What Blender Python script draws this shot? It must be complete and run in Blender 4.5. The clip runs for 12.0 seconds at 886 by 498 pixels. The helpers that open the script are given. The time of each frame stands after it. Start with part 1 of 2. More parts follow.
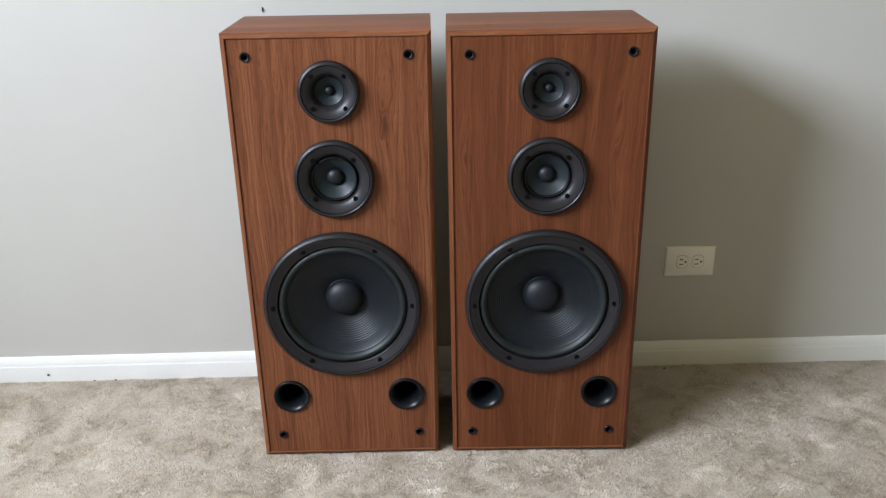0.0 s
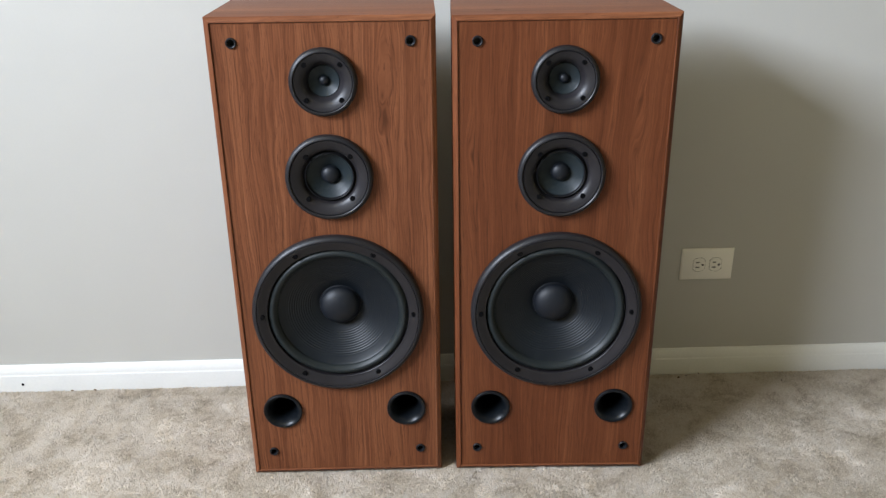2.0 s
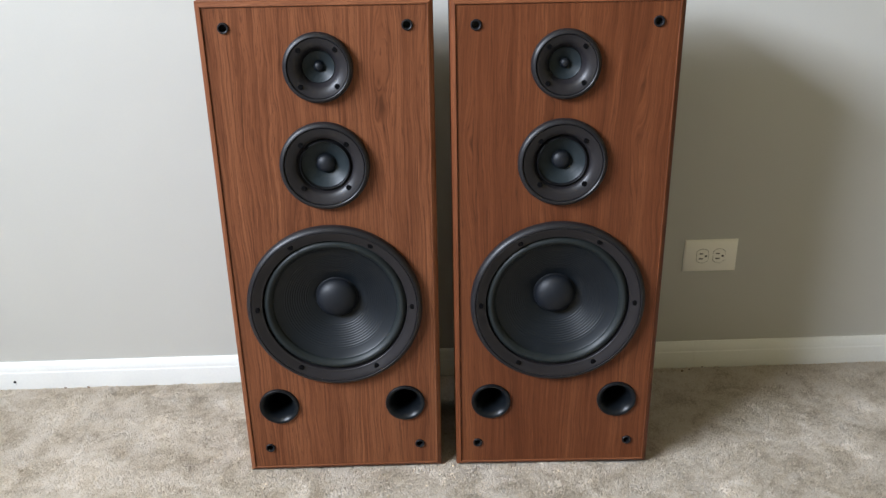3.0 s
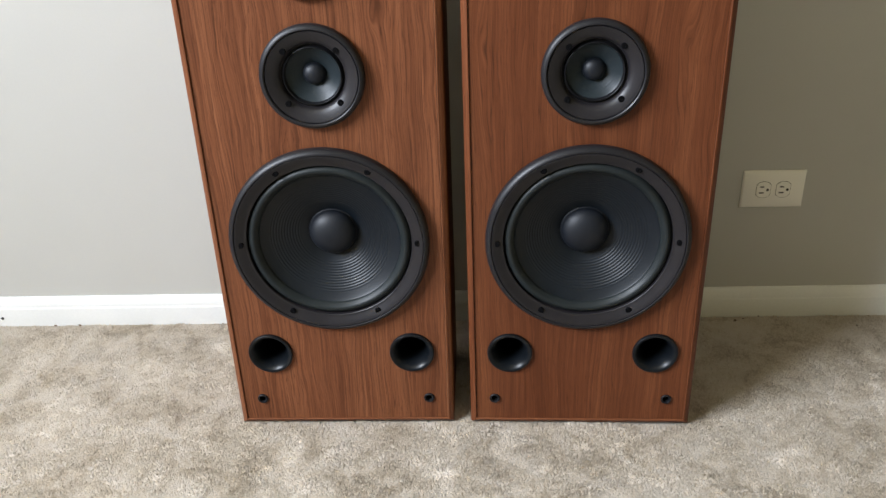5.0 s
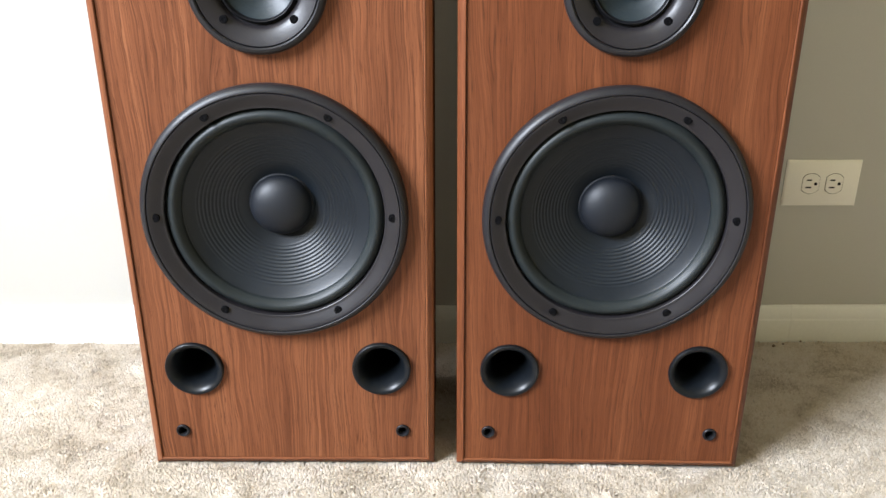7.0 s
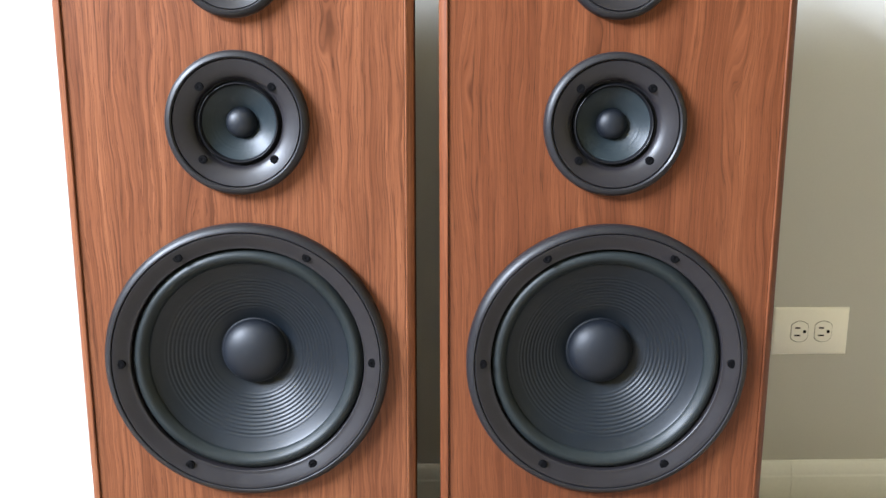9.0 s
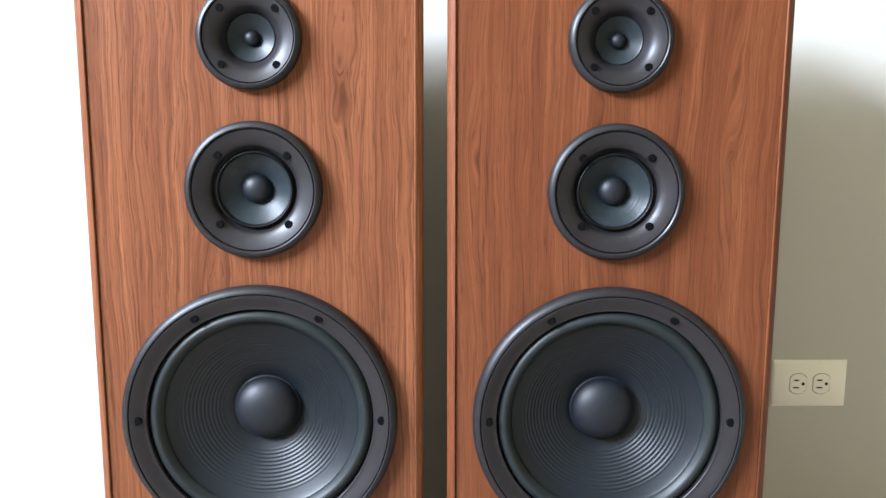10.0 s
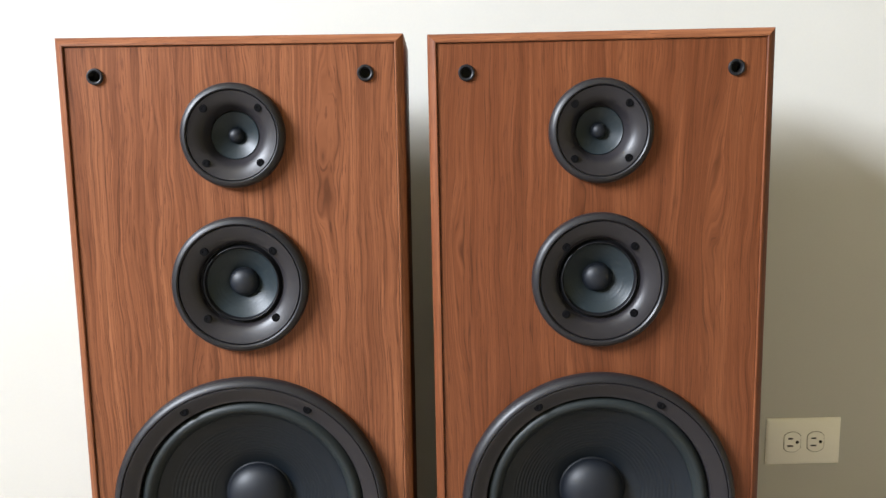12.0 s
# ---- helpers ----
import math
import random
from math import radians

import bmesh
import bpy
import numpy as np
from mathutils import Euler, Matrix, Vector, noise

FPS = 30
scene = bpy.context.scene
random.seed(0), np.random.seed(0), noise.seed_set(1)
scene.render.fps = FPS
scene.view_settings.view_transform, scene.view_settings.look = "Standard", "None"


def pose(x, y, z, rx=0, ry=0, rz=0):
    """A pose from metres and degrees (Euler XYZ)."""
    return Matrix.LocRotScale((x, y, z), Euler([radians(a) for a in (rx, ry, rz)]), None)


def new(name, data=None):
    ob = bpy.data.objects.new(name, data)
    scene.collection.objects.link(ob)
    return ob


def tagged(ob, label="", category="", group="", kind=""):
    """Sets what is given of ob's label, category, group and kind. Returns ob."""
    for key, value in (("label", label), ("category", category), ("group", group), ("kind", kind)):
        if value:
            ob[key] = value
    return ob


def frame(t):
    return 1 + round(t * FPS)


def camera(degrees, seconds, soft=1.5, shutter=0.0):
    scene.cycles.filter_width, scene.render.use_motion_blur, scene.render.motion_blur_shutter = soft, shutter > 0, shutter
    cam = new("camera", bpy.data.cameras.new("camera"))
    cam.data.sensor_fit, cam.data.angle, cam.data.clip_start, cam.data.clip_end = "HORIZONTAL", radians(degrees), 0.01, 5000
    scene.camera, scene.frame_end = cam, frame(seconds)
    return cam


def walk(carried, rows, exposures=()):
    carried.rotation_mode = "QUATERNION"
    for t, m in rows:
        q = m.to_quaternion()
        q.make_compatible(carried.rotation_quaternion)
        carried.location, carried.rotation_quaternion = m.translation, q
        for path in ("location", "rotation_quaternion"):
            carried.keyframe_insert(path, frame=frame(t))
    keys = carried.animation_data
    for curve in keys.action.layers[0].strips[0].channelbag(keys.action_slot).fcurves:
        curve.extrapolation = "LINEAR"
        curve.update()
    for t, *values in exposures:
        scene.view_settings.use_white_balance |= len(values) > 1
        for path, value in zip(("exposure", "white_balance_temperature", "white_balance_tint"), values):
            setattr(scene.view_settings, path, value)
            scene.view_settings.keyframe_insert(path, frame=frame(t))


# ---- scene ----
cam = camera(55.2, 12.0, soft=1.4)
# seconds, x, y, z, yaw, pitch, roll
ROWS = [
    (0.0, -0.0438, -1.9365, 1.1308, -1.83, -22.40, 0.65),
    (0.5, -0.0382, -1.9063, 1.1220, -1.63, -22.27, 0.54),
    (1.0, -0.0336, -1.8758, 1.1105, -1.45, -22.38, 0.39),
    (1.5, -0.0428, -1.8402, 1.1041, -1.62, -22.58, 0.30),
    (2.0, -0.0619, -1.8071, 1.0979, -2.28, -22.81, 0.39),
    (2.5, -0.0675, -1.7870, 1.0847, -2.55, -22.97, 0.36),
    (2.7, -0.0655, -1.7878, 1.0791, -2.56, -22.67, 0.51),
    (4.5, -0.0105, -1.6459, 0.9865, -0.88, -25.61, 1.40),
    (5.0, 0.0167, -1.5843, 0.9681, 1.15, -27.01, 1.59),
    (5.5, 0.0295, -1.5151, 0.9142, 1.61, -27.39, 1.59),
    (6.0, 0.0025, -1.4368, 0.8514, 0.68, -27.17, 1.03),
    (6.5, -0.0140, -1.3711, 0.7850, 0.02, -25.95, 0.39),
    (6.7, -0.0176, -1.3542, 0.7565, -0.27, -24.72, 0.10),
    (8.3, -0.0113, -1.2974, 0.6581, -1.81, -13.35, -0.49),
    (8.5, -0.0158, -1.2989, 0.6636, -1.96, -12.44, -0.41),
    (9.0, -0.0195, -1.3064, 0.6788, -2.08, -11.13, -0.32),
    (9.5, -0.0234, -1.3224, 0.7056, -2.00, -10.19, -0.34),
    (10.0, -0.0275, -1.3341, 0.7198, -1.93, -9.00, -0.47),
    (10.5, -0.0284, -1.3415, 0.7481, -1.98, -8.52, -0.40),
    (11.0, -0.0278, -1.3373, 0.7659, -1.90, -8.51, -0.21),
    (11.5, -0.0198, -1.3281, 0.7906, -1.98, -8.40, 0.27),
    (12.0, -0.0044, -1.3289, 0.8133, -1.75, -8.40, 0.67),
]
EXPOSURES = [
    (0.0, -0.45, 6060, 10),
    (2.5, -0.37, 6060, 10),
    (4.5, -0.32, 6220, 10),
    (5.0, -0.29, 6260, 10),
    (5.5, -0.08, 6270, 10),
    (6.0, 0.07, 6350, 10),
    (6.5, 0.27, 6330, 10),
    (8.5, 0.82, 5920, 10),
    (9.7, 0.79, 5900, 10),
    (10.5, 0.64, 5830, 9),
    (11.5, 0.43, 6080, 9),
    (12.0, 0.28, 6380, 10),
]
walk(cam, [(t, pose(x, y, z, 90 + pitch, roll, yaw)) for t, x, y, z, yaw, pitch, roll in ROWS], EXPOSURES)

# ---- light: one large window in the west wall, overcast daylight ----
world = bpy.data.worlds.new("world")
scene.world = world
world.use_nodes = True
wn = world.node_tree
sky = wn.nodes.new("ShaderNodeTexSky")
sky.sky_type = "NISHITA"
sky.sun_disc = False
sky.sun_elevation, sky.sun_rotation = radians(40), radians(150)
wn.nodes["Background"].inputs["Strength"].default_value = 0.08
wn.links.new(sky.outputs["Color"], wn.nodes["Background"].inputs["Color"])

WEST, EAST, SOUTH, CEIL = -2.85, 4.6, -6.5, 2.95
WIN_Y0, WIN_Y1, WIN_Z0, WIN_Z1 = -3.06, -1.24, 1.90, 2.86
sky_lamp = bpy.data.lights.new("window_daylight", "AREA")
sky_lamp.shape, sky_lamp.size, sky_lamp.size_y = "RECTANGLE", WIN_Z1 - WIN_Z0 - 0.06, WIN_Y1 - WIN_Y0 - 0.06
sky_lamp.spread = radians(140)
sky_lamp.energy, sky_lamp.color = 345.0, (0.86, 0.910, 1.0)
lamp = new("window_daylight", sky_lamp)
lamp.matrix_world = pose(WEST - 0.02, (WIN_Y0 + WIN_Y1) / 2, (WIN_Z0 + WIN_Z1) / 2, 0, -66, 0)


# ---- materials ----
def material(name, roughness=0.5, metallic=0.0):
    m = bpy.data.materials.new(name)
    m.use_nodes = True
    b = m.node_tree.nodes["Principled BSDF"]
    b.inputs["Roughness"].default_value, b.inputs["Metallic"].default_value = roughness, metallic
    return m, m.node_tree, b


def add(nt, kind, **values):
    n = nt.nodes.new("ShaderNode" + kind)
    for key, value in values.items():
        n.inputs[key.replace("_", " ")].default_value = value
    return n


def coords(nt, scale, offset=(0, 0, 0)):
    tc = nt.nodes.new("ShaderNodeTexCoord")
    mp = add(nt, "Mapping", Scale=scale, Location=offset)
    nt.links.new(tc.outputs["Object"], mp.inputs["Vector"])
    return mp.outputs["Vector"]


def noise_tex(nt, vec, scale=1.0, detail=2.0, rough=0.5, distortion=0.0):
    n = add(nt, "TexNoise", Scale=scale, Detail=detail, Roughness=rough, Distortion=distortion)
    nt.links.new(vec, n.inputs["Vector"])
    return n.outputs["Fac"]


def ramp(nt, fac, stops):
    r = nt.nodes.new("ShaderNodeValToRGB")
    while len(r.color_ramp.elements) < len(stops):
        r.color_ramp.elements.new(0.5)
    for e, (p, c) in zip(r.color_ramp.elements, stops):
        e.position, e.color = p, (*c, 1) if len(c) == 3 else (c[0], c[0], c[0], 1)
    nt.links.new(fac, r.inputs["Fac"])
    return r.outputs["Color"]


def maths(nt, op, a, b=None, c=None):
    n = nt.nodes.new("ShaderNodeMath")
    n.operation = op
    for i, v in enumerate((a, b, c)):
        if v is None:
            continue
        if isinstance(v, (int, float)):
            n.inputs[i].default_value = v
        else:
            nt.links.new(v, n.inputs[i])
    return n.outputs[0]


def mix(nt, kind, fac, a, b):
    n = nt.nodes.new("ShaderNodeMix")
    n.data_type, n.blend_type = "RGBA", kind
    for slot, v in ((0, fac), (6, a), (7, b)):
        if isinstance(v, (int, float)):
            n.inputs[slot].default_value = v
        elif isinstance(v, tuple):
            n.inputs[slot].default_value = (*v, 1)
        else:
            nt.links.new(v, n.inputs[slot])
    return n.outputs[2]


def bump(nt, b, height, strength, distance):
    n = add(nt, "Bump", Strength=strength, Distance=distance)
    nt.links.new(height, n.inputs["Height"])
    nt.links.new(n.outputs["Normal"], b.inputs["Normal"])


def veneer(name, seed, strength, loops=(), along="z", tint=(1.0, 1.0, 1.0), contrast=0.5):
    """Walnut-print vinyl: fine wavy growth lines that close into long loops, dark pores, broad tonal bands, all following one flow."""
    m, nt, b = material(name, 0.36)
    s = (lambda across, length: (across, across, length)) if along == "z" else (lambda across, length: (length, across, across))
    off = (seed * 1.7, seed * 0.9, seed * 2.3)
    tc = nt.nodes.new("ShaderNodeTexCoord")
    sep = nt.nodes.new("ShaderNodeSeparateXYZ")
    nt.links.new(tc.outputs["Object"], sep.inputs[0])
    wide = noise_tex(nt, coords(nt, s(7.0, 1.4), off), 1.0, 1.5, 0.4)
    ripple = noise_tex(nt, coords(nt, s(30, 9.0), off), 1.0, 2.0, 0.5)
    shift = maths(nt, "MULTIPLY_ADD", maths(nt, "SUBTRACT", wide, 0.5), 0.050, maths(nt, "MULTIPLY", maths(nt, "SUBTRACT", ripple, 0.5), 0.014))
    axis = "X" if along == "z" else "Y"
    flow = maths(nt, "ADD", sep.outputs[axis], shift)
    for cx, cz, w, h, amp in loops:
        dx = maths(nt, "DIVIDE", maths(nt, "SUBTRACT", sep.outputs["X"], cx), w)
        dz = maths(nt, "DIVIDE", maths(nt, "SUBTRACT", sep.outputs["Z"], cz), h)
        q = maths(nt, "MULTIPLY_ADD", dx, dx, maths(nt, "MULTIPLY", dz, dz))
        flow = maths(nt, "MULTIPLY_ADD", maths(nt, "POWER", 2.718, maths(nt, "MULTIPLY", q, -1.0)), amp, flow)
    comb = nt.nodes.new("ShaderNodeCombineXYZ")
    for a in "XYZ":
        nt.links.new(flow if a == axis else sep.outputs[a], comb.inputs[a])

    def warped(across, length):
        mp = add(nt, "Mapping", Scale=s(across, length), Location=off)
        nt.links.new(comb.outputs[0], mp.inputs["Vector"])
        return mp.outputs["Vector"]

    phase = maths(nt, "MULTIPLY_ADD", flow, 125.0, maths(nt, "MULTIPLY", noise_tex(nt, warped(60, 1.3), 1.0, 3.0, 0.62), 4.8))
    saw = maths(nt, "FRACT", phase)
    line = ramp(nt, saw, [(0.0, (0.10,)), (0.07, (0.0,)), (0.45, (0.05,)), (0.80, (0.20,)), (0.88, (0.42,)), (0.93, (1.0,)), (1.0, (0.15,))])
    gate = noise_tex(nt, warped(15, 1.8), 1.0, 2.0, 0.55)
    gate = ramp(nt, gate, [(0.34, (0.40,)), (0.62, (1.0,))])
    line = maths(nt, "MULTIPLY", line, gate)
    bands = noise_tex(nt, warped(24, 0.7), 1.0, 3.0, 0.6)
    streak = noise_tex(nt, warped(230, 3.4), 1.0, 4.0, 0.72)
    fine = noise_tex(nt, warped(620, 11), 1.0, 3.0, 0.6)
    pores = noise_tex(nt, warped(1100, 40), 1.0, 2.0, 0.5)
    base = ramp(nt, bands, [(p, tuple(c * k for c, k in zip(col, tint))) for p, col in ((0.28, (0.124, 0.0410, 0.0168)), (0.50, (0.170, 0.0600, 0.0252)), (0.72, (0.228, 0.0880, 0.0385)))])
    base = mix(nt, "MULTIPLY", contrast, base, ramp(nt, streak, [(0.32, (0.50, 0.45, 0.43)), (0.48, (0.98, 0.98, 0.98)), (0.68, (1.46, 1.56, 1.62))]))
    base = mix(nt, "MULTIPLY", 0.7, base, ramp(nt, fine, [(0.3, (0.72, 0.68, 0.66)), (0.7, (1.16, 1.18, 1.20))]))
    base = mix(nt, "MIX", maths(nt, "MULTIPLY", line, strength), base, (0.032, 0.0095, 0.0042))
    dark = ramp(nt, pores, [(0.30, (1.0,)), (0.40, (0.0,))])
    base = mix(nt, "MIX", maths(nt, "MULTIPLY", dark, 0.65), base, (0.055, 0.016, 0.007))
    nt.links.new(base, b.inputs["Base Color"])
    nt.links.new(ramp(nt, fine, [(0.2, (0.36,)), (0.8, (0.48,))]), b.inputs["Roughness"])
    b.inputs["Specular IOR Level"].default_value = 0.20
    bump(nt, b, maths(nt, "MULTIPLY_ADD", dark, -1.0, fine), 0.10, 0.0003)
    return m


def plain(name, colour, roughness, spread=0.12, scale=60.0, relief=0.1, metallic=0.0, depth=0.0006, gloss=0.5):
    m, nt, b = material(name, roughness, metallic)
    b.inputs["Specular IOR Level"].default_value = gloss
    v = coords(nt, (1, 1, 1))
    fine, broad = noise_tex(nt, v, scale * 8, 3.0, 0.6), noise_tex(nt, v, scale * 0.3, 3.0, 0.55)
    lo, hi = tuple(c * (1 - spread) for c in colour), tuple(min(1, c * (1 + spread)) for c in colour)
    nt.links.new(ramp(nt, maths(nt, "MULTIPLY_ADD", fine, 0.5, maths(nt, "MULTIPLY", broad, 0.5)), [(0.3, lo), (0.7, hi)]), b.inputs["Base Color"])
    nt.links.new(ramp(nt, broad, [(0.3, (roughness * 0.88,)), (0.7, (min(1.0, roughness * 1.12),))]), b.inputs["Roughness"])
    bump(nt, b, fine, relief, depth)
    return m


VENEER_A = veneer("walnut_vinyl_strong_grain", 1.0, 0.70, [(0.092, 0.800, 0.015, 0.130, 0.0175), (0.090, 0.720, 0.007, 0.022, 0.0072), (-0.065, 0.520, 0.020, 0.075, 0.0105)], contrast=0.62)
VENEER_B = veneer("walnut_vinyl_fine_grain", 4.6, 0.62, [(0.120, 0.690, 0.014, 0.110, 0.0160), (-0.168, 0.640, 0.012, 0.100, 0.0125), (-0.010, 0.720, 0.014, 0.050, -0.0140)], tint=(0.75, 0.665, 0.60), contrast=0.52)
VENEER_TOP = veneer("walnut_vinyl_along_the_width", 7.3, 0.30, along="x", contrast=0.45)
RING = plain("satin_charcoal_plastic", (0.0130, 0.0114, 0.0130), 0.42, 0.12, 90, 0.12, gloss=0.38)
BEVEL = plain("charcoal_plastic_edge", (0.0120, 0.0114, 0.0130), 0.42, 0.10, 90, 0.12, gloss=0.34)
RUBBER = plain("butyl_rubber", (0.0130, 0.0165, 0.0170), 0.46, 0.14, 60, 0.08, gloss=0.28)
CONE = plain("coated_paper_cone", (0.0028, 0.0054, 0.0086), 0.44, 0.25, 40, 0.10, gloss=0.38)
CONE_SMALL = plain("coated_paper_small_cone", (0.0120, 0.0180, 0.0215), 0.42, 0.15, 80, 0.08, gloss=0.28)
CAP = plain("black_dust_cap", (0.0030, 0.0048, 0.0085), 0.54, 0.15, 60, 0.06, gloss=0.42)
BLACK = plain("black_plastic", (0.006, 0.006, 0.007), 0.42, 0.15, 80, 0.06, gloss=0.2)
PORT = plain("glossy_black_port_plastic", (0.0042, 0.0055, 0.0072), 0.36, 0.15, 80, 0.04, gloss=0.27)
# Near-black for nails; on the screws it paints the shade of their recesses.
SCREW = plain("black_steel_and_hole_shade", (0.003, 0.003, 0.0035), 0.7, 0.2, 200, 0.1, gloss=0.05)
MDF = plain("raw_chipboard", (0.10, 0.07, 0.045), 0.8, 0.2, 90, 0.3)
CUP = plain("grille_cup_plastic", (0.0085, 0.0085, 0.0100), 0.44, 0.1, 200, 0.05, gloss=0.26)
# Made-up brown for the unseen walls; it bounces warm fill into the shadows.
BOUNCE_PAINT = plain("brown_wall_warm_bounce", (0.42, 0.350, 0.170), 0.65, 0.03, 30, 0.3, depth=0.0012)
PAINT = plain("greige_wall_paint", (0.495, 0.484, 0.445), 0.62, 0.02, 30, 0.12, depth=0.0010)
# Yellow tint added to the unseen ceiling so that it reflects warm fill.
CEILING = plain("ceiling_warm_bounce", (0.70, 0.64, 0.45), 0.75, 0.02, 30, 0.2)
TRIM = plain("white_trim_paint", (0.76, 0.76, 0.73), 0.38, 0.04, 20, 0.12)
SEAM = plain("shadowed_seam", (0.16, 0.13, 0.09), 0.8, 0.1, 100, 0.05, gloss=0.1)
IVORY = plain("ivory_outlet_plastic", (0.90, 0.875, 0.79), 0.34, 0.03, 60, 0.03)
DARK = plain("black_slot_shade_and_scuff", (0.008, 0.007, 0.006), 0.8, 0.1, 100, 0.05, gloss=0.1)
CRUMB = plain("dry_brown_debris", (0.20, 0.13, 0.07), 0.8, 0.3, 300, 0.3)


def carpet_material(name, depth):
    """Beige cut pile; depth below 1 paints the tufts' self-shade into the colour."""
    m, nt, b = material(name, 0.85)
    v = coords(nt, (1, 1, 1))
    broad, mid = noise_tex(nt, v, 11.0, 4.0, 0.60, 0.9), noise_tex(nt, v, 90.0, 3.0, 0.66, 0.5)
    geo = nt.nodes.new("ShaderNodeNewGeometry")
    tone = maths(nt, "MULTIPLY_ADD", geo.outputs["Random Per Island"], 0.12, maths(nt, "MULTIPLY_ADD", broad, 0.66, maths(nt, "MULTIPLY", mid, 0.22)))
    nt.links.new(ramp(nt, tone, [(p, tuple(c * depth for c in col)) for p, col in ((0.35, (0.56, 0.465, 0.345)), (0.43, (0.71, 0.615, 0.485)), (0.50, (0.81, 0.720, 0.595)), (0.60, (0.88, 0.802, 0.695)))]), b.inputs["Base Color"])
    b.inputs["Sheen Weight"].default_value = 0.25
    b.inputs["Sheen Roughness"].default_value = 0.5
    b.inputs["Specular IOR Level"].default_value = 0.15
    soft = nt.nodes.new("ShaderNodeBsdfTranslucent")
    blend = add(nt, "MixShader", Fac=0.54)
    nt.links.new(b.inputs["Base Color"].links[0].from_socket, soft.inputs["Color"])
    nt.links.new(b.outputs[0], blend.inputs[1])
    nt.links.new(soft.outputs[0], blend.inputs[2])
    nt.links.new(blend.outputs[0], nt.nodes["Material Output"].inputs["Surface"])
    bump(nt, b, noise_tex(nt, v, 420.0, 3.0, 0.6), 0.2, 0.002)
    return m


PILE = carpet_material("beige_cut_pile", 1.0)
# Darkened copy of the pile colours for the tuftless floor; tuft shade painted in.
SHADED_CARPET = carpet_material("beige_carpet_tuft_shaded", 0.72)


# ---- mesh helpers ----
def finish(ob, bm, mat, angle=32):
    bmesh.ops.remove_doubles(bm, verts=bm.verts, dist=1e-6)
    bmesh.ops.recalc_face_normals(bm, faces=bm.faces)
    me = bpy.data.meshes.new(ob)
    bm.to_mesh(me)
    bm.free()
    me.materials.append(mat)
    me.shade_smooth()
    me.set_sharp_from_angle(angle=radians(angle))
    return me


def part(name, bm, mat, parent=None, label="", at=(0, 0, 0), angle=32):
    ob = new(name, finish(name, bm, mat, angle))
    ob.location = at
    if parent is not None:
        ob.parent = parent
    return tagged(ob, label)


def share(ob, at):
    """Another piece on the same mesh under the same parent."""
    o = new(ob.name.split(".")[0], ob.data)
    o.parent, o.location = ob.parent, at
    if "label" in ob:
        o["label"] = ob["label"]
    return o


def box(bm, x0, x1, y0, y1, z0, z1, bevel=0.0):
    m = Matrix.LocRotScale(((x0 + x1) / 2, (y0 + y1) / 2, (z0 + z1) / 2), None, (x1 - x0, y1 - y0, z1 - z0))
    made = bmesh.ops.create_cube(bm, size=1, matrix=m)
    if bevel:
        edges = list({e for v in made["verts"] for e in v.link_edges})
        bmesh.ops.bevel(bm, geom=edges, offset=bevel, segments=3, profile=0.5, affect="EDGES")
    return bm


def lathe(profile, segments=64):
    """Turns (radius, y) points about the y axis; -y faces the room."""
    bm = bmesh.new()
    rings = []
    for r, y in profile:
        if r < 1e-7:
            rings.append([bm.verts.new((0, y, 0))])
        else:
            rings.append([bm.verts.new((r * math.cos(2 * math.pi * i / segments), y, r * math.sin(2 * math.pi * i / segments))) for i in range(segments)])
    for a, b in zip(rings, rings[1:]):
        for i in range(segments):
            j = (i + 1) % segments
            if len(a) == 1 and len(b) == 1:
                continue
            if len(a) == 1:
                bm.faces.new((a[0], b[i], b[j]))
            elif len(b) == 1:
                bm.faces.new((a[i], b[0], a[j]))
            else:
                bm.faces.new((a[i], b[i], b[j], a[j]))
    return bm


def arc(r0, y0, r1, y1, rise, n=8):
    """A half-roll from one point to another, bulging towards the room by rise."""
    return [(r0 + (r1 - r0) * i / n, y0 + (y1 - y0) * i / n - rise * math.sin(math.pi * i / n)) for i in range(n + 1)]


def dome(radius, y_edge, rise, n=10):
    return [(radius * math.cos(math.pi / 2 * i / n), y_edge - rise * math.sin(math.pi / 2 * i / n)) for i in range(n)] + [(0.0, y_edge - rise)]


# ---- the room ----
def structure(name, bm, mat, label, category):
    return tagged(part(name, bm, mat), label, category, kind="structure")


structure("wall_north", box(bmesh.new(), WEST - 0.12, EAST + 0.12, 0, 0.12, -0.014, CEIL), PAINT, "plain greige painted wall behind the loudspeakers", "wall")
structure("wall_south", box(bmesh.new(), WEST - 0.12, EAST + 0.12, SOUTH - 0.12, SOUTH, -0.014, CEIL), BOUNCE_PAINT, "plain unseen wall closing the room, brown to bounce warm fill", "wall")
structure("wall_east", box(bmesh.new(), EAST, EAST + 0.12, SOUTH, 0, -0.014, CEIL), BOUNCE_PAINT, "plain unseen side wall, brown to bounce warm fill", "wall")
wb = bmesh.new()
box(wb, WEST - 0.12, WEST, SOUTH, WIN_Y0, -0.014, CEIL)
box(wb, WEST - 0.12, WEST, WIN_Y1, 0, -0.014, CEIL)
box(wb, WEST - 0.12, WEST, WIN_Y0, WIN_Y1, -0.014, WIN_Z0)
box(wb, WEST - 0.12, WEST, WIN_Y0, WIN_Y1, WIN_Z1, CEIL)
structure("wall_west", wb, BOUNCE_PAINT, "unseen side wall with a window opening, brown to bounce warm fill", "wall")
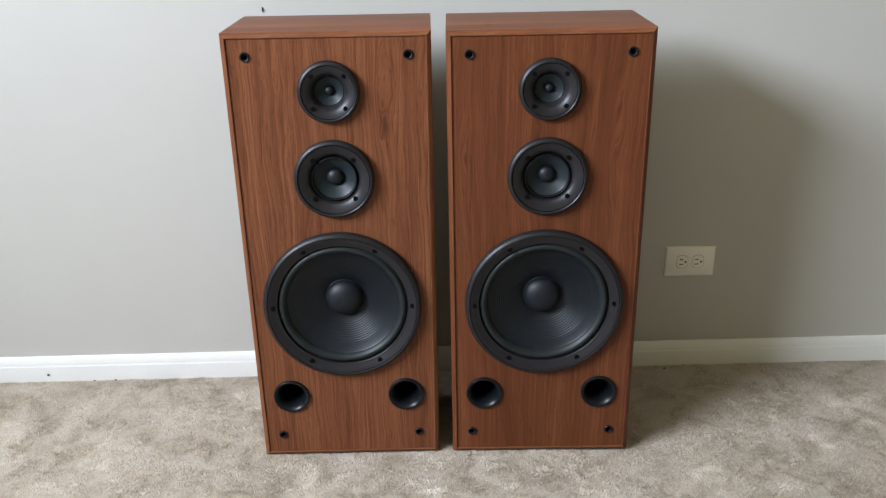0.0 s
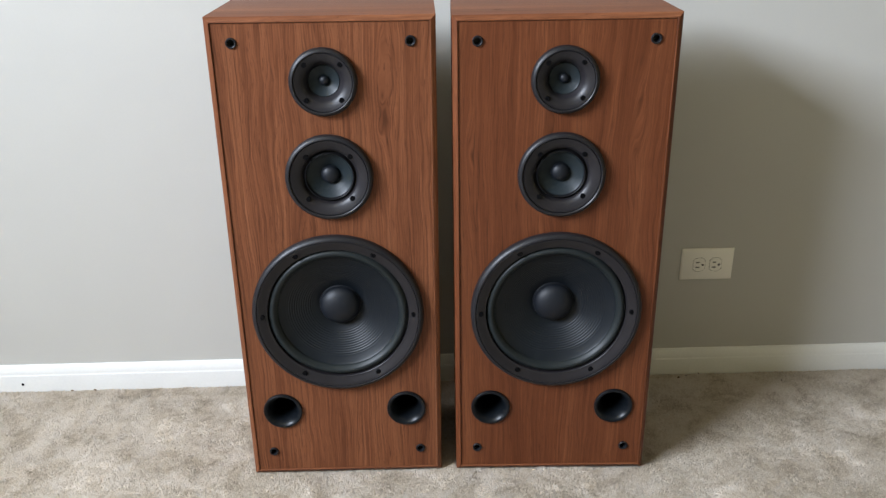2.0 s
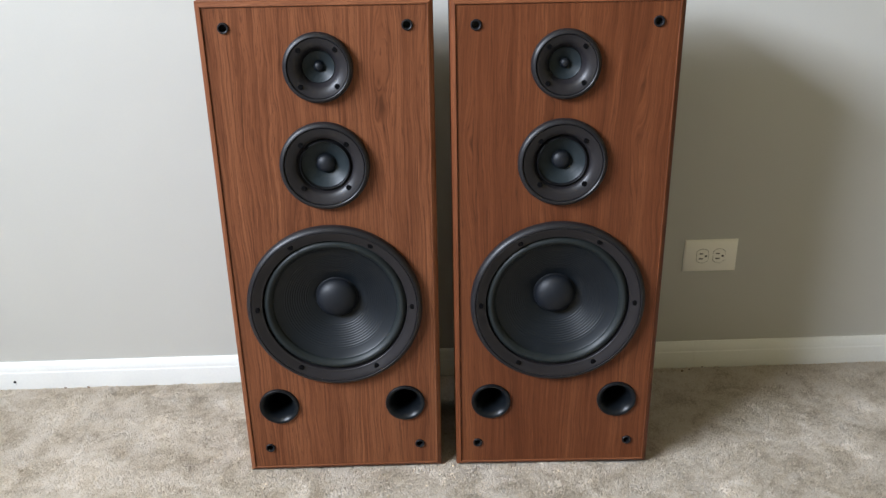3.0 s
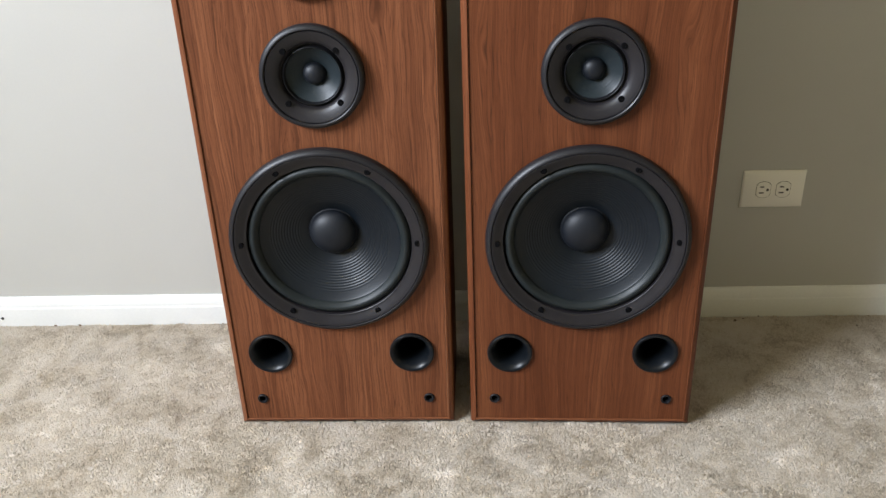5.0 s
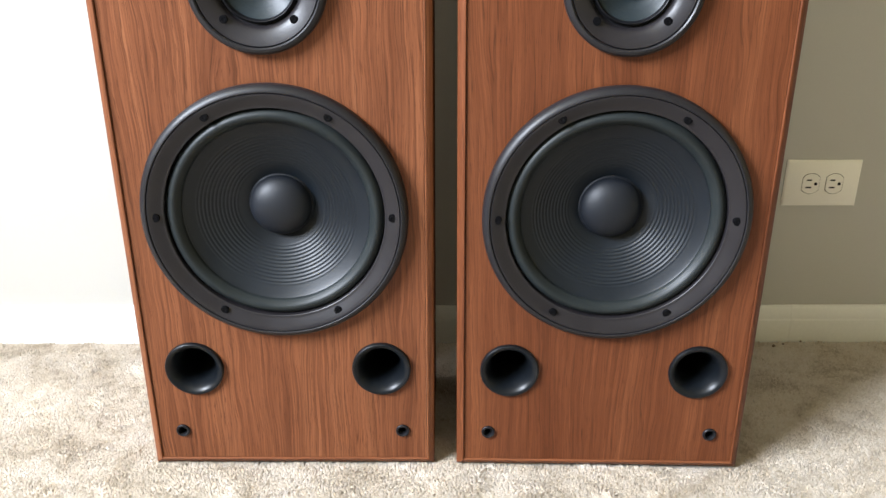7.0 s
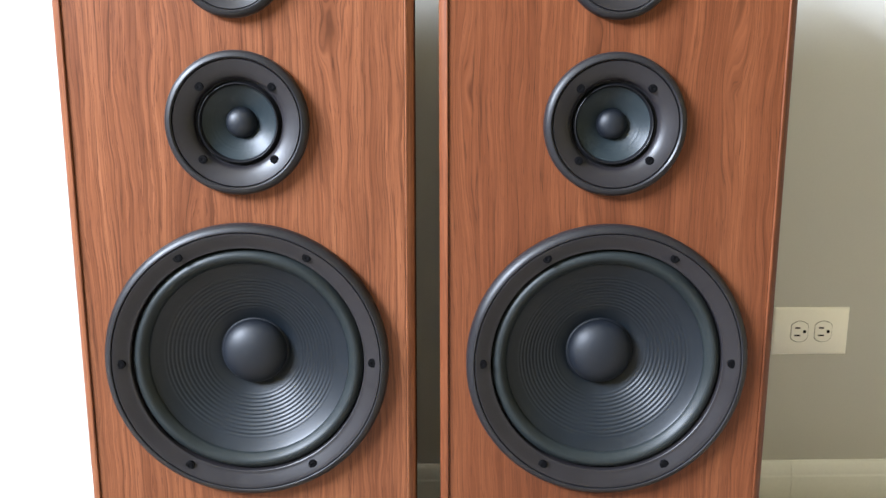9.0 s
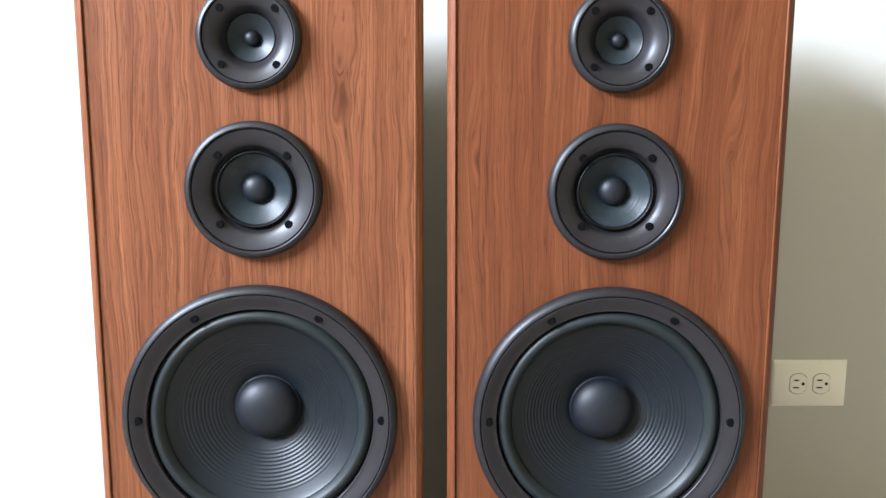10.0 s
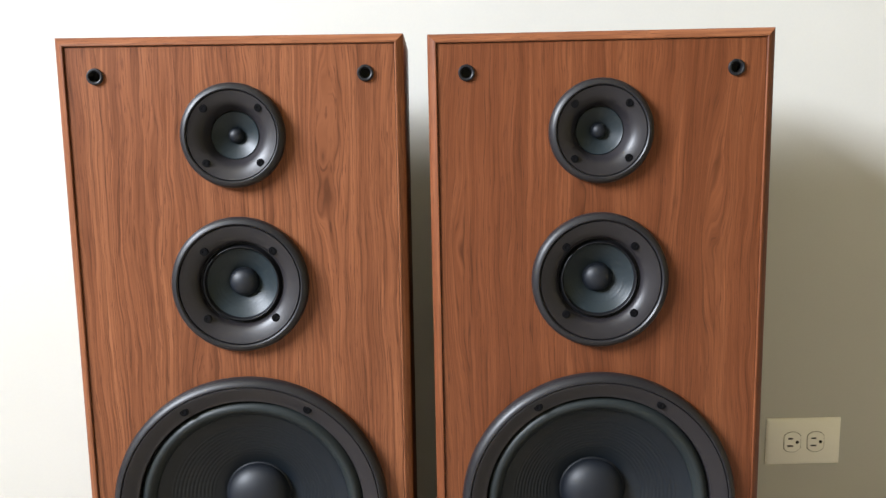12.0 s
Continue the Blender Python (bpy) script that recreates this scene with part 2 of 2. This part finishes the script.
structure("ceiling", box(bmesh.new(), WEST - 0.12, EAST + 0.12, SOUTH - 0.12, 0.12, CEIL, CEIL + 0.1), CEILING, "plain unseen ceiling, tinted yellow to bounce warm fill", "ceiling")
structure("floor", box(bmesh.new(), WEST - 0.12, EAST + 0.12, SOUTH - 0.12, 0.12, -0.11, -0.0085), SHADED_CARPET, "beige cut-pile carpet laid wall to wall, tuft shade in its colour", "floor")


def baseboard(x0, x1):
    profile = [(0.0, -0.0125), (-0.0130, -0.0125), (-0.0130, 0.0340), (-0.0127, 0.0355), (-0.0117, 0.0369), (-0.0112, 0.0385),
               (-0.0111, 0.0405), (-0.0107, 0.0432), (-0.0092, 0.0492), (-0.0070, 0.0544), (-0.0052, 0.0582), (-0.0032, 0.0600), (0.0, 0.0604)]
    bm = bmesh.new()
    ends = [[bm.verts.new((x, y - 0.0005, z)) for y, z in profile] for x in (x0, x1)]
    for i in range(len(profile)):
        j = (i + 1) % len(profile)
        bm.faces.new((ends[0][i], ends[0][j], ends[1][j], ends[1][i]))
    bm.faces.new(ends[0][::-1])
    bm.faces.new(ends[1])
    return bm


structure("baseboard", baseboard(WEST, 0.6137), TRIM, "white painted moulded wooden baseboard along the wall", "baseboard")
structure("baseboard", baseboard(0.6142, EAST), TRIM, "white painted moulded wooden baseboard with a butt joint", "baseboard")


# ---- loudspeakers ----
WIDE, HIGH, DEEP, LIP, FOOT = 0.3845, 0.9125, 0.244, 0.0102, -0.0050
SOCKET_X, SOCKET_TOP, SOCKET_LOW = 0.1493, 0.8698, 0.0492
WOOFER_Z, MID_Z, TWEETER_Z, PORT_X, PORT_Z = 0.3615, 0.6337, 0.8031, 0.1230, 0.1464


def panel(x0, z0, x1, z1, nx, nz):
    """One mitred side of the cabinet, from corner to corner; (nx, nz) points inwards. Its front edge is a bevelled lip that falls away outwards."""
    profile = [(0.0, DEEP - 0.004), (0.0, 0.0054), (0.0006, 0.0044), (0.0022, 0.0029), (0.0046, 0.0012), (0.0066, -0.0001), (0.0080, -0.0007),
               (0.0091, -0.0008), (0.0099, -0.0002), (LIP, 0.0012), (LIP, 0.0120), (0.0150, 0.0125), (0.0150, DEEP - 0.004)]
    bm = bmesh.new()
    tx, tz = (1 if x1 > x0 else 0), (1 if z1 > z0 else 0)
    ends = []
    for x, z, s in ((x0, z0, 1), (x1, z1, -1)):
        ends.append([bm.verts.new((x + nx * d + s * tx * d, y, z + nz * d + s * tz * d)) for d, y in profile])
    for i in range(len(profile)):
        j = (i + 1) % len(profile)
        bm.faces.new((ends[0][i], ends[0][j], ends[1][j], ends[1][i]))
    bm.faces.new(ends[0][::-1])
    bm.faces.new(ends[1])
    return bm


def baffle_board(holes):
    """The front board with a round hole for each driver, port and cup; its face lies at y = 0."""
    bm = bmesh.new()
    gap = LIP + 0.0005
    loops = [[(-WIDE / 2 + gap, FOOT + gap), (WIDE / 2 - gap, FOOT + gap), (WIDE / 2 - gap, HIGH - gap), (-WIDE / 2 + gap, HIGH - gap)]]
    for cx, cz, r, n in holes:
        loops.append([(cx + r * math.cos(2 * math.pi * i / n), cz + r * math.sin(2 * math.pi * i / n)) for i in range(n)])
    edges = []
    for loop in loops:
        vs = [bm.verts.new((x, 0.0015, z)) for x, z in loop]
        es = [bm.edges.new((vs[i], vs[(i + 1) % len(vs)])) for i in range(len(vs))]
        edges += es
    bmesh.ops.triangle_fill(bm, use_beauty=True, edges=edges)
    rim = [e for e in bm.edges if len(e.link_faces) == 1]
    out = bmesh.ops.extrude_edge_only(bm, edges=rim)
    for v in out["geom"]:
        if isinstance(v, bmesh.types.BMVert):
            v.co.y += 0.014
    return bm


# Disc on the uncut ring; the recess is only painted black.
def screw_mesh(r):
    return lathe([(0, 0.0000), (r * 0.25, 0.0000), (r * 0.32, -0.0004), (r * 0.60, -0.0005), (r * 0.66, 0.0000), (r * 0.92, -0.0001), (r, 0.0005), (r, 0.0034)], 14)


def screws(parent, radius, count, start, y, size):
    first = None
    for i in range(count):
        a = radians(start + 360 * i / count)
        at = (radius * math.cos(a), y, radius * math.sin(a))
        first = share(first, at) if first else part("screw", screw_mesh(size), SCREW, parent, "small screw as a black disc, hole shade put into its colour", at)


def cone_profile(r_out, y_out, r_in, y_in, ridges, lo, hi, height, n=96):
    """A slightly curved cone wall with shallow concentric ridges between the radii lo and hi."""
    pts = []
    for i in range(n + 1):
        f = i / n
        r = r_out + (r_in - r_out) * f
        y = y_out + (y_in - y_out) * (f ** 0.88)
        if lo < r < hi:
            fade = min(1.0, (r - lo) / 0.006, (hi - r) / 0.006)
            y -= height * fade * (0.5 - 0.5 * math.cos(2 * math.pi * ridges * (r - lo) / (hi - lo)))
        pts.append((r, y))
    return pts


def woofer(parent):
    bezel = [(0.1620, 0.0015), (0.1620, -0.0056), (0.1616, -0.0074), (0.1602, -0.0100), (0.1580, -0.0122), (0.1556, -0.0136), (0.1540, -0.0139), (0.1532, -0.0134), (0.1529, -0.0120), (0.1528, -0.0040)]
    ring = [(0.1523, -0.0040), (0.1522, -0.0124), (0.1517, -0.0130), (0.1505, -0.0127), (0.1470, -0.0112), (0.1420, -0.0088), (0.1380, -0.0068), (0.1356, -0.0057), (0.1345, -0.0056), (0.1338, -0.0050), (0.1335, -0.0040), (0.1333, 0.0050), (0.1300, 0.0070)]
    w = part("woofer", lathe(ring, 128), RING, parent, "large round woofer with satin charcoal trim ring", (0, 0, WOOFER_Z))
    part("bezel", lathe(bezel, 128), BEVEL, w, "black sloping outer bezel")
    part("surround", lathe([(0.1331, 0.0050), (0.1326, 0.0020)] + arc(0.1318, 0.0004, 0.1152, 0.0030, 0.0062, 14) + [(0.1147, 0.0056), (0.1138, 0.0060)], 128), RUBBER, w, "grey-black rubber half-roll surround")
    part("cone", lathe(cone_profile(0.1145, 0.0052, 0.0390, 0.0430, 12, 0.052, 0.102, 0.0005, 170), 128), CONE, w, "black paper cone with fine concentric ridges", angle=60)
    part("dust_cap", lathe([(0.0408, 0.0436), (0.0406, 0.0412), (0.0396, 0.0404)] + dome(0.0390, 0.0402, 0.0235, 14), 64), CAP, w, "smooth black domed dust cap", angle=60)
    screws(w, 0.1434, 6, 0, -0.0106, 0.0054)
    return w


def midrange(parent):
    bezel = [(0.0780, 0.0015), (0.0780, -0.0048), (0.0776, -0.0066), (0.0763, -0.0088), (0.0738, -0.0108), (0.0712, -0.0114), (0.0697, -0.0100), (0.0693, -0.0040)]
    ring = [(0.0687, -0.0040), (0.0686, -0.0086), (0.0680, -0.0092), (0.0640, -0.0080), (0.0570, -0.0052), (0.0520, -0.0026), (0.0494, 0.0000), (0.0480, 0.0040), (0.0474, 0.0062)]
    w = part("midrange_driver", lathe(ring, 96), RING, parent, "midrange driver with dished charcoal plastic ring", (0, 0, MID_Z))
    part("bezel", lathe(bezel, 96), BEVEL, w, "black sloping outer bezel")
    part("surround", lathe([(0.0476, 0.0066), (0.0462, 0.0068)] + arc(0.0446, 0.0046, 0.0408, 0.0050, 0.0034, 8) + [(0.0404, 0.0062)], 96), BLACK, w, "narrow black rubber surround")
    part("cone", lathe(cone_profile(0.0406, 0.0060, 0.0160, 0.0200, 3, 0.024, 0.036, 0.00008, 40), 96), CONE_SMALL, w, "dark blue-grey paper cone", angle=60)
    part("dust_cap", lathe([(0.0176, 0.0202), (0.0174, 0.0188)] + dome(0.0168, 0.0184, 0.0120, 12), 48), CAP, w, "black domed dust cap", angle=60)
    screws(w, 0.0552, 4, 45, -0.0062, 0.0048)
    return w


def tweeter(parent):
    bezel = [(0.0584, 0.0015), (0.0584, -0.0048), (0.0580, -0.0064), (0.0567, -0.0086), (0.0541, -0.0108), (0.0519, -0.0114), (0.0507, -0.0104), (0.0503, -0.0040)]
    ring = [(0.0500, -0.0040), (0.0499, -0.0088), (0.0493, -0.0094), (0.0450, -0.0082), (0.0390, -0.0058), (0.0350, -0.0030), (0.0318, 0.0010), (0.0292, 0.0064), (0.0274, 0.0096)]
    w = part("tweeter", lathe(ring, 96), RING, parent, "small tweeter with dished charcoal plastic ring", (0, 0, TWEETER_Z))
    part("bezel", lathe(bezel, 96), BEVEL, w, "black sloping outer bezel")
    part("cone", lathe([(0.0272, 0.0094)] + cone_profile(0.0262, 0.0088, 0.0080, 0.0170, 1, 0.012, 0.020, 0.0, 20), 64), CONE_SMALL, w, "blue-grey tweeter cone", angle=60)
    part("dust_cap", lathe([(0.0092, 0.0168), (0.0091, 0.0155)] + dome(0.0088, 0.0150, 0.0075, 10), 40), CAP, w, "tiny black dome", angle=60)
    screws(w, 0.0429, 4, 45, -0.0086, 0.0046)
    return w


def bass_port():
    return lathe([(0.0384, 0.0015), (0.0384, -0.0014), (0.0379, -0.0028), (0.0367, -0.0036), (0.0350, -0.0034), (0.0326, -0.0020), (0.0298, 0.0014),
                  (0.0272, 0.0064), (0.0252, 0.0130), (0.0240, 0.0220), (0.0236, 0.0320), (0.0236, 0.1100), (0.0250, 0.1100), (0.0250, 0.0300)], 64)


def grille_cup():
    return lathe([(0.0092, 0.0016), (0.0092, -0.0006), (0.0086, -0.0014), (0.0074, -0.0016), (0.0062, -0.0010), (0.0056, 0.0010), (0.0054, 0.0120), (0.0, 0.0120)], 32)


def loudspeaker(at, face, label):
    s = tagged(new("loudspeaker"), label, "speaker", "pair of tower loudspeakers")
    s.matrix_world = at
    h, z = WIDE / 2, HIGH
    part("side_panel", panel(-h, FOOT, -h, z, 1, 0), face, s)
    part("side_panel", panel(h, FOOT, h, z, -1, 0), face, s)
    part("top_panel", panel(-h, z, h, z, 0, -1), VENEER_TOP, s)
    part("bottom_panel", panel(-h, FOOT, h, FOOT, 0, 1), VENEER_TOP, s)
    part("back_panel", box(bmesh.new(), -h + 0.0152, h - 0.0152, DEEP - 0.018, DEEP - 0.006, 0.0152, z - 0.0152), MDF, s, "plain dark chipboard back panel")
    cups = [(sx * SOCKET_X, zz) for zz in (SOCKET_TOP, SOCKET_LOW) for sx in (-1, 1)]
    holes = [(0, WOOFER_Z, 0.150, 96), (0, MID_Z, 0.066, 64), (0, TWEETER_Z, 0.047, 48)]
    holes += [(sx * PORT_X, PORT_Z, 0.034, 40) for sx in (-1, 1)] + [(x, zz, 0.0070, 20) for x, zz in cups]
    part("baffle", baffle_board(holes), face, s, "walnut-grain vinyl front baffle", angle=20)
    woofer(s)
    midrange(s)
    tweeter(s)
    p = part("bass_port", bass_port(), PORT, s, "flared glossy black bass reflex port", (-PORT_X, 0, PORT_Z))
    share(p, (PORT_X, 0, PORT_Z))
    c = None
    for x, zz in cups:
        c = share(c, (x, 0, zz)) if c else part("grille_cup", grille_cup(), CUP, s, "black plastic grille mounting cup", (x, 0, zz))
    return s


LEFT_POSE = pose(-0.2067, -0.3620, 0.0, 0.22, -0.22, -0.72)
RIGHT_POSE = pose(0.2082, -0.3712, 0.0005, 0.50, -0.48, -2.20)
loudspeaker(LEFT_POSE, VENEER_A, "walnut-grain vinyl tower loudspeaker with bold grain, standing on carpet without grille")
right = loudspeaker(RIGHT_POSE, VENEER_B, "walnut-grain vinyl tower loudspeaker with fine grain and scuffed top, without grille")
scuff = bmesh.new()
bmesh.ops.create_circle(scuff, cap_ends=True, radius=1, segments=12, matrix=Matrix.LocRotScale((0, 0, 0), None, (0.008, 0.0022, 1)))
part("scuff_mark", scuff, DARK, right, "small dark scuff on the top panel", (-0.112, 0.062, HIGH + 0.0002))


# ---- outlet on the wall ----
def outlet(x, z):
    o = tagged(new("wall_outlet"), "ivory plastic duplex wall outlet mounted sideways on the wall", "outlet")
    o.matrix_world = pose(x, 0, z)
    bm = bmesh.new()
    w, h = 0.0619, 0.0396
    back = [bm.verts.new((sx * w, -0.0003, sz * h)) for sx, sz in ((-1, -1), (1, -1), (1, 1), (-1, 1))]
    mid = [bm.verts.new((sx * w, -0.0022, sz * h)) for sx, sz in ((-1, -1), (1, -1), (1, 1), (-1, 1))]
    front = [bm.verts.new((sx * (w - 0.0045), -0.0056, sz * (h - 0.0045))) for sx, sz in ((-1, -1), (1, -1), (1, 1), (-1, 1))]
    for a, b in ((back, mid), (mid, front)):
        for i in range(4):
            bm.faces.new((a[i], a[(i + 1) % 4], b[(i + 1) % 4], b[i]))
    bm.faces.new(front)
    bm.faces.new(back[::-1])
    part("cover_plate", bm, IVORY, o, angle=50)
    for sx in (-1, 1):
        rb = bmesh.new()
        # round face with two flattened sides
        n, loop = 40, []
        for i in range(n):
            a = 2 * math.pi * i / n
            loop.append((max(-0.0138, min(0.0138, 0.0172 * math.cos(a))), 0.0172 * math.sin(a)))
        rows_ = [[rb.verts.new((px * k, y, pz * k)) for px, pz in loop] for k, y in ((1.0, -0.0050), (1.0, -0.0066), (0.965, -0.0072))]
        for a, b in zip(rows_, rows_[1:]):
            for i in range(n):
                rb.faces.new((a[i], a[(i + 1) % n], b[(i + 1) % n], b[i]))
        rb.faces.new(rows_[-1])
        r = part("receptacle", rb, IVORY, o, at=(sx * 0.0195, 0, 0))
        # Brown disc behind the receptacle; its rim paints the shade of a gap.
        sb = bmesh.new()
        sb.faces.new([sb.verts.new((px * 1.05, -0.0059, pz * 1.05)) for px, pz in loop])
        part("seam", sb, SEAM, r, "thin brown rim painted in place of the shaded gap round the receptacle")
        # Openings are not cut; raised black pieces paint their inner shade.
        for zz, ln in ((0.0063, 0.0040), (-0.0063, 0.0048)):
            part("slot", box(bmesh.new(), -0.0036 - ln, -0.0036 + ln, -0.0076, -0.0060, zz - 0.0012, zz + 0.0012), DARK, r, "narrow contact slot, a raised black block for its shade")
        part("ground_hole", lathe([(0, -0.0076), (0.0027, -0.0076), (0.0027, -0.0060)], 16), DARK, r, "round earth hole, a raised black disc for its shade", (0.0078, 0, 0))
    return o


outlet(0.6277, 0.2855)

# ---- small things ----
nail = lathe([(0, -0.0165), (0.0022, -0.0160), (0.0030, -0.0145), (0.0030, -0.0135)], 12)
tagged(part("nail_head", nail, SCREW, at=(-1.010, 0, 0.0130)), "dark nail head in the white baseboard", "nail")
hook = box(bmesh.new(), -0.0009, 0.0009, -0.0030, 0.0, -0.0050, 0.0050, 0.0003)
tagged(part("picture_nail", hook, SCREW, at=(-0.382, 0, 0.912)), "small dark picture nail in the wall", "nail")


def crumb(x, y, size, turn):
    bm = bmesh.new()
    bmesh.ops.create_icosphere(bm, subdivisions=1, radius=1, matrix=Matrix.LocRotScale((0, 0, 0), None, (size, size * 0.5, size * 0.45)))
    for v in bm.verts:
        v.co *= 1 + 0.25 * noise.noise(v.co * 300 + Vector((x * 9, y * 9, 0)))
    ob = tagged(part("crumb", bm, CRUMB), "dry brown crumb lying on the carpet", "debris", "crumbs by the baseboard")
    ob.matrix_world = pose(x, y, -0.0035, 0, 10, turn)


for x, y, size, turn in ((-0.893, -0.020, 0.0040, 20), (-0.839, -0.020, 0.0046, -10), (0.581, -0.034, 0.0050, 35), (0.635, -0.018, 0.0036, 80), (0.600, -0.028, 0.0030, 10), (0.826, -0.060, 0.0034, 60)):
    crumb(x, y, size, turn)


# ---- carpet pile: short twisted tufts, leaning in patches ----
def field(x, y, rng, freq, n=7):
    out = np.zeros_like(x)
    for _ in range(n):
        a, f, p = rng.uniform(0, 2 * np.pi), freq * rng.uniform(0.5, 1.6), rng.uniform(0, 2 * np.pi)
        out += np.sin(f * (x * np.cos(a) + y * np.sin(a)) + p + 1.3 * np.sin(0.6 * f * (y * np.cos(a) - x * np.sin(a)) + 2 * p))
    return out / n ** 0.5


def pile(x0, x1, y0, y1, step, fat, rng):
    nx, ny = int((x1 - x0) / step), int((y1 - y0) / step)
    gx, gy = np.meshgrid(x0 + step * (np.arange(nx) + 0.5), y0 + step * (np.arange(ny) + 0.5))
    gx = (gx + rng.uniform(-0.5, 0.5, gx.shape) * step).ravel()
    gy = (gy + rng.uniform(-0.5, 0.5, gy.shape) * step).ravel()
    keep = np.ones(gx.shape, bool)
    for m in (LEFT_POSE, RIGHT_POSE):
        c, s = m[0][0], m[1][0]
        lx, ly = (gx - m[0][3]) * c + (gy - m[1][3]) * s, -(gx - m[0][3]) * s + (gy - m[1][3]) * c
        keep &= ~((abs(lx) < WIDE / 2 + 0.001) & (ly > 0.0045) & (ly < DEEP + 0.001))
    gx, gy = gx[keep], gy[keep]
    n = len(gx)
    patch, dent = field(gx, gy, rng, 24), field(gx, gy, rng, 95)
    ang = 1.2 + 1.1 * patch + 0.7 * dent + rng.normal(0, 0.9, n)
    lean = np.clip(0.38 + 0.25 * dent + rng.normal(0, 0.18, n), 0.0, 1.0)
    high = 0.0046 + 0.0006 * patch + 0.0005 * dent + rng.normal(0, 0.0004, n)
    lx, ly = np.cos(ang) * lean * high, np.sin(ang) * lean * high
    turn = rng.uniform(0, 2 * np.pi, n)
    verts = np.zeros((n, 4, 3))
    for k in range(3):
        a = turn + k * 2 * np.pi / 3
        verts[:, k] = np.stack([gx + fat * np.cos(a), gy + fat * np.sin(a), np.full(n, -0.0096)], 1)
    verts[:, 3] = np.stack([gx + lx, gy + ly, -0.0096 + high], 1)
    verts[:, :, 1] = np.minimum(verts[:, :, 1], -0.0138)
    tris = np.array([[0, 1, 3], [1, 2, 3], [2, 0, 3]])
    loops = (tris[None] + 4 * np.arange(n)[:, None, None]).reshape(-1)
    me = bpy.data.meshes.new("carpet_pile")
    me.vertices.add(4 * n)
    me.vertices.foreach_set("co", verts.reshape(-1))
    me.loops.add(len(loops))
    me.loops.foreach_set("vertex_index", loops.astype(np.int32))
    me.polygons.add(len(loops) // 3)
    me.polygons.foreach_set("loop_start", np.arange(0, len(loops), 3, dtype=np.int32))
    me.update(calc_edges=True)
    me.shade_smooth()
    me.materials.append(PILE)
    return tagged(new("carpet_pile", me), "short beige twisted carpet pile with trodden patches", "carpet", kind="stuff")


rng = np.random.default_rng(5)
pile(-1.25, 1.30, -0.70, -0.0135, 0.0030, 0.0046, rng)
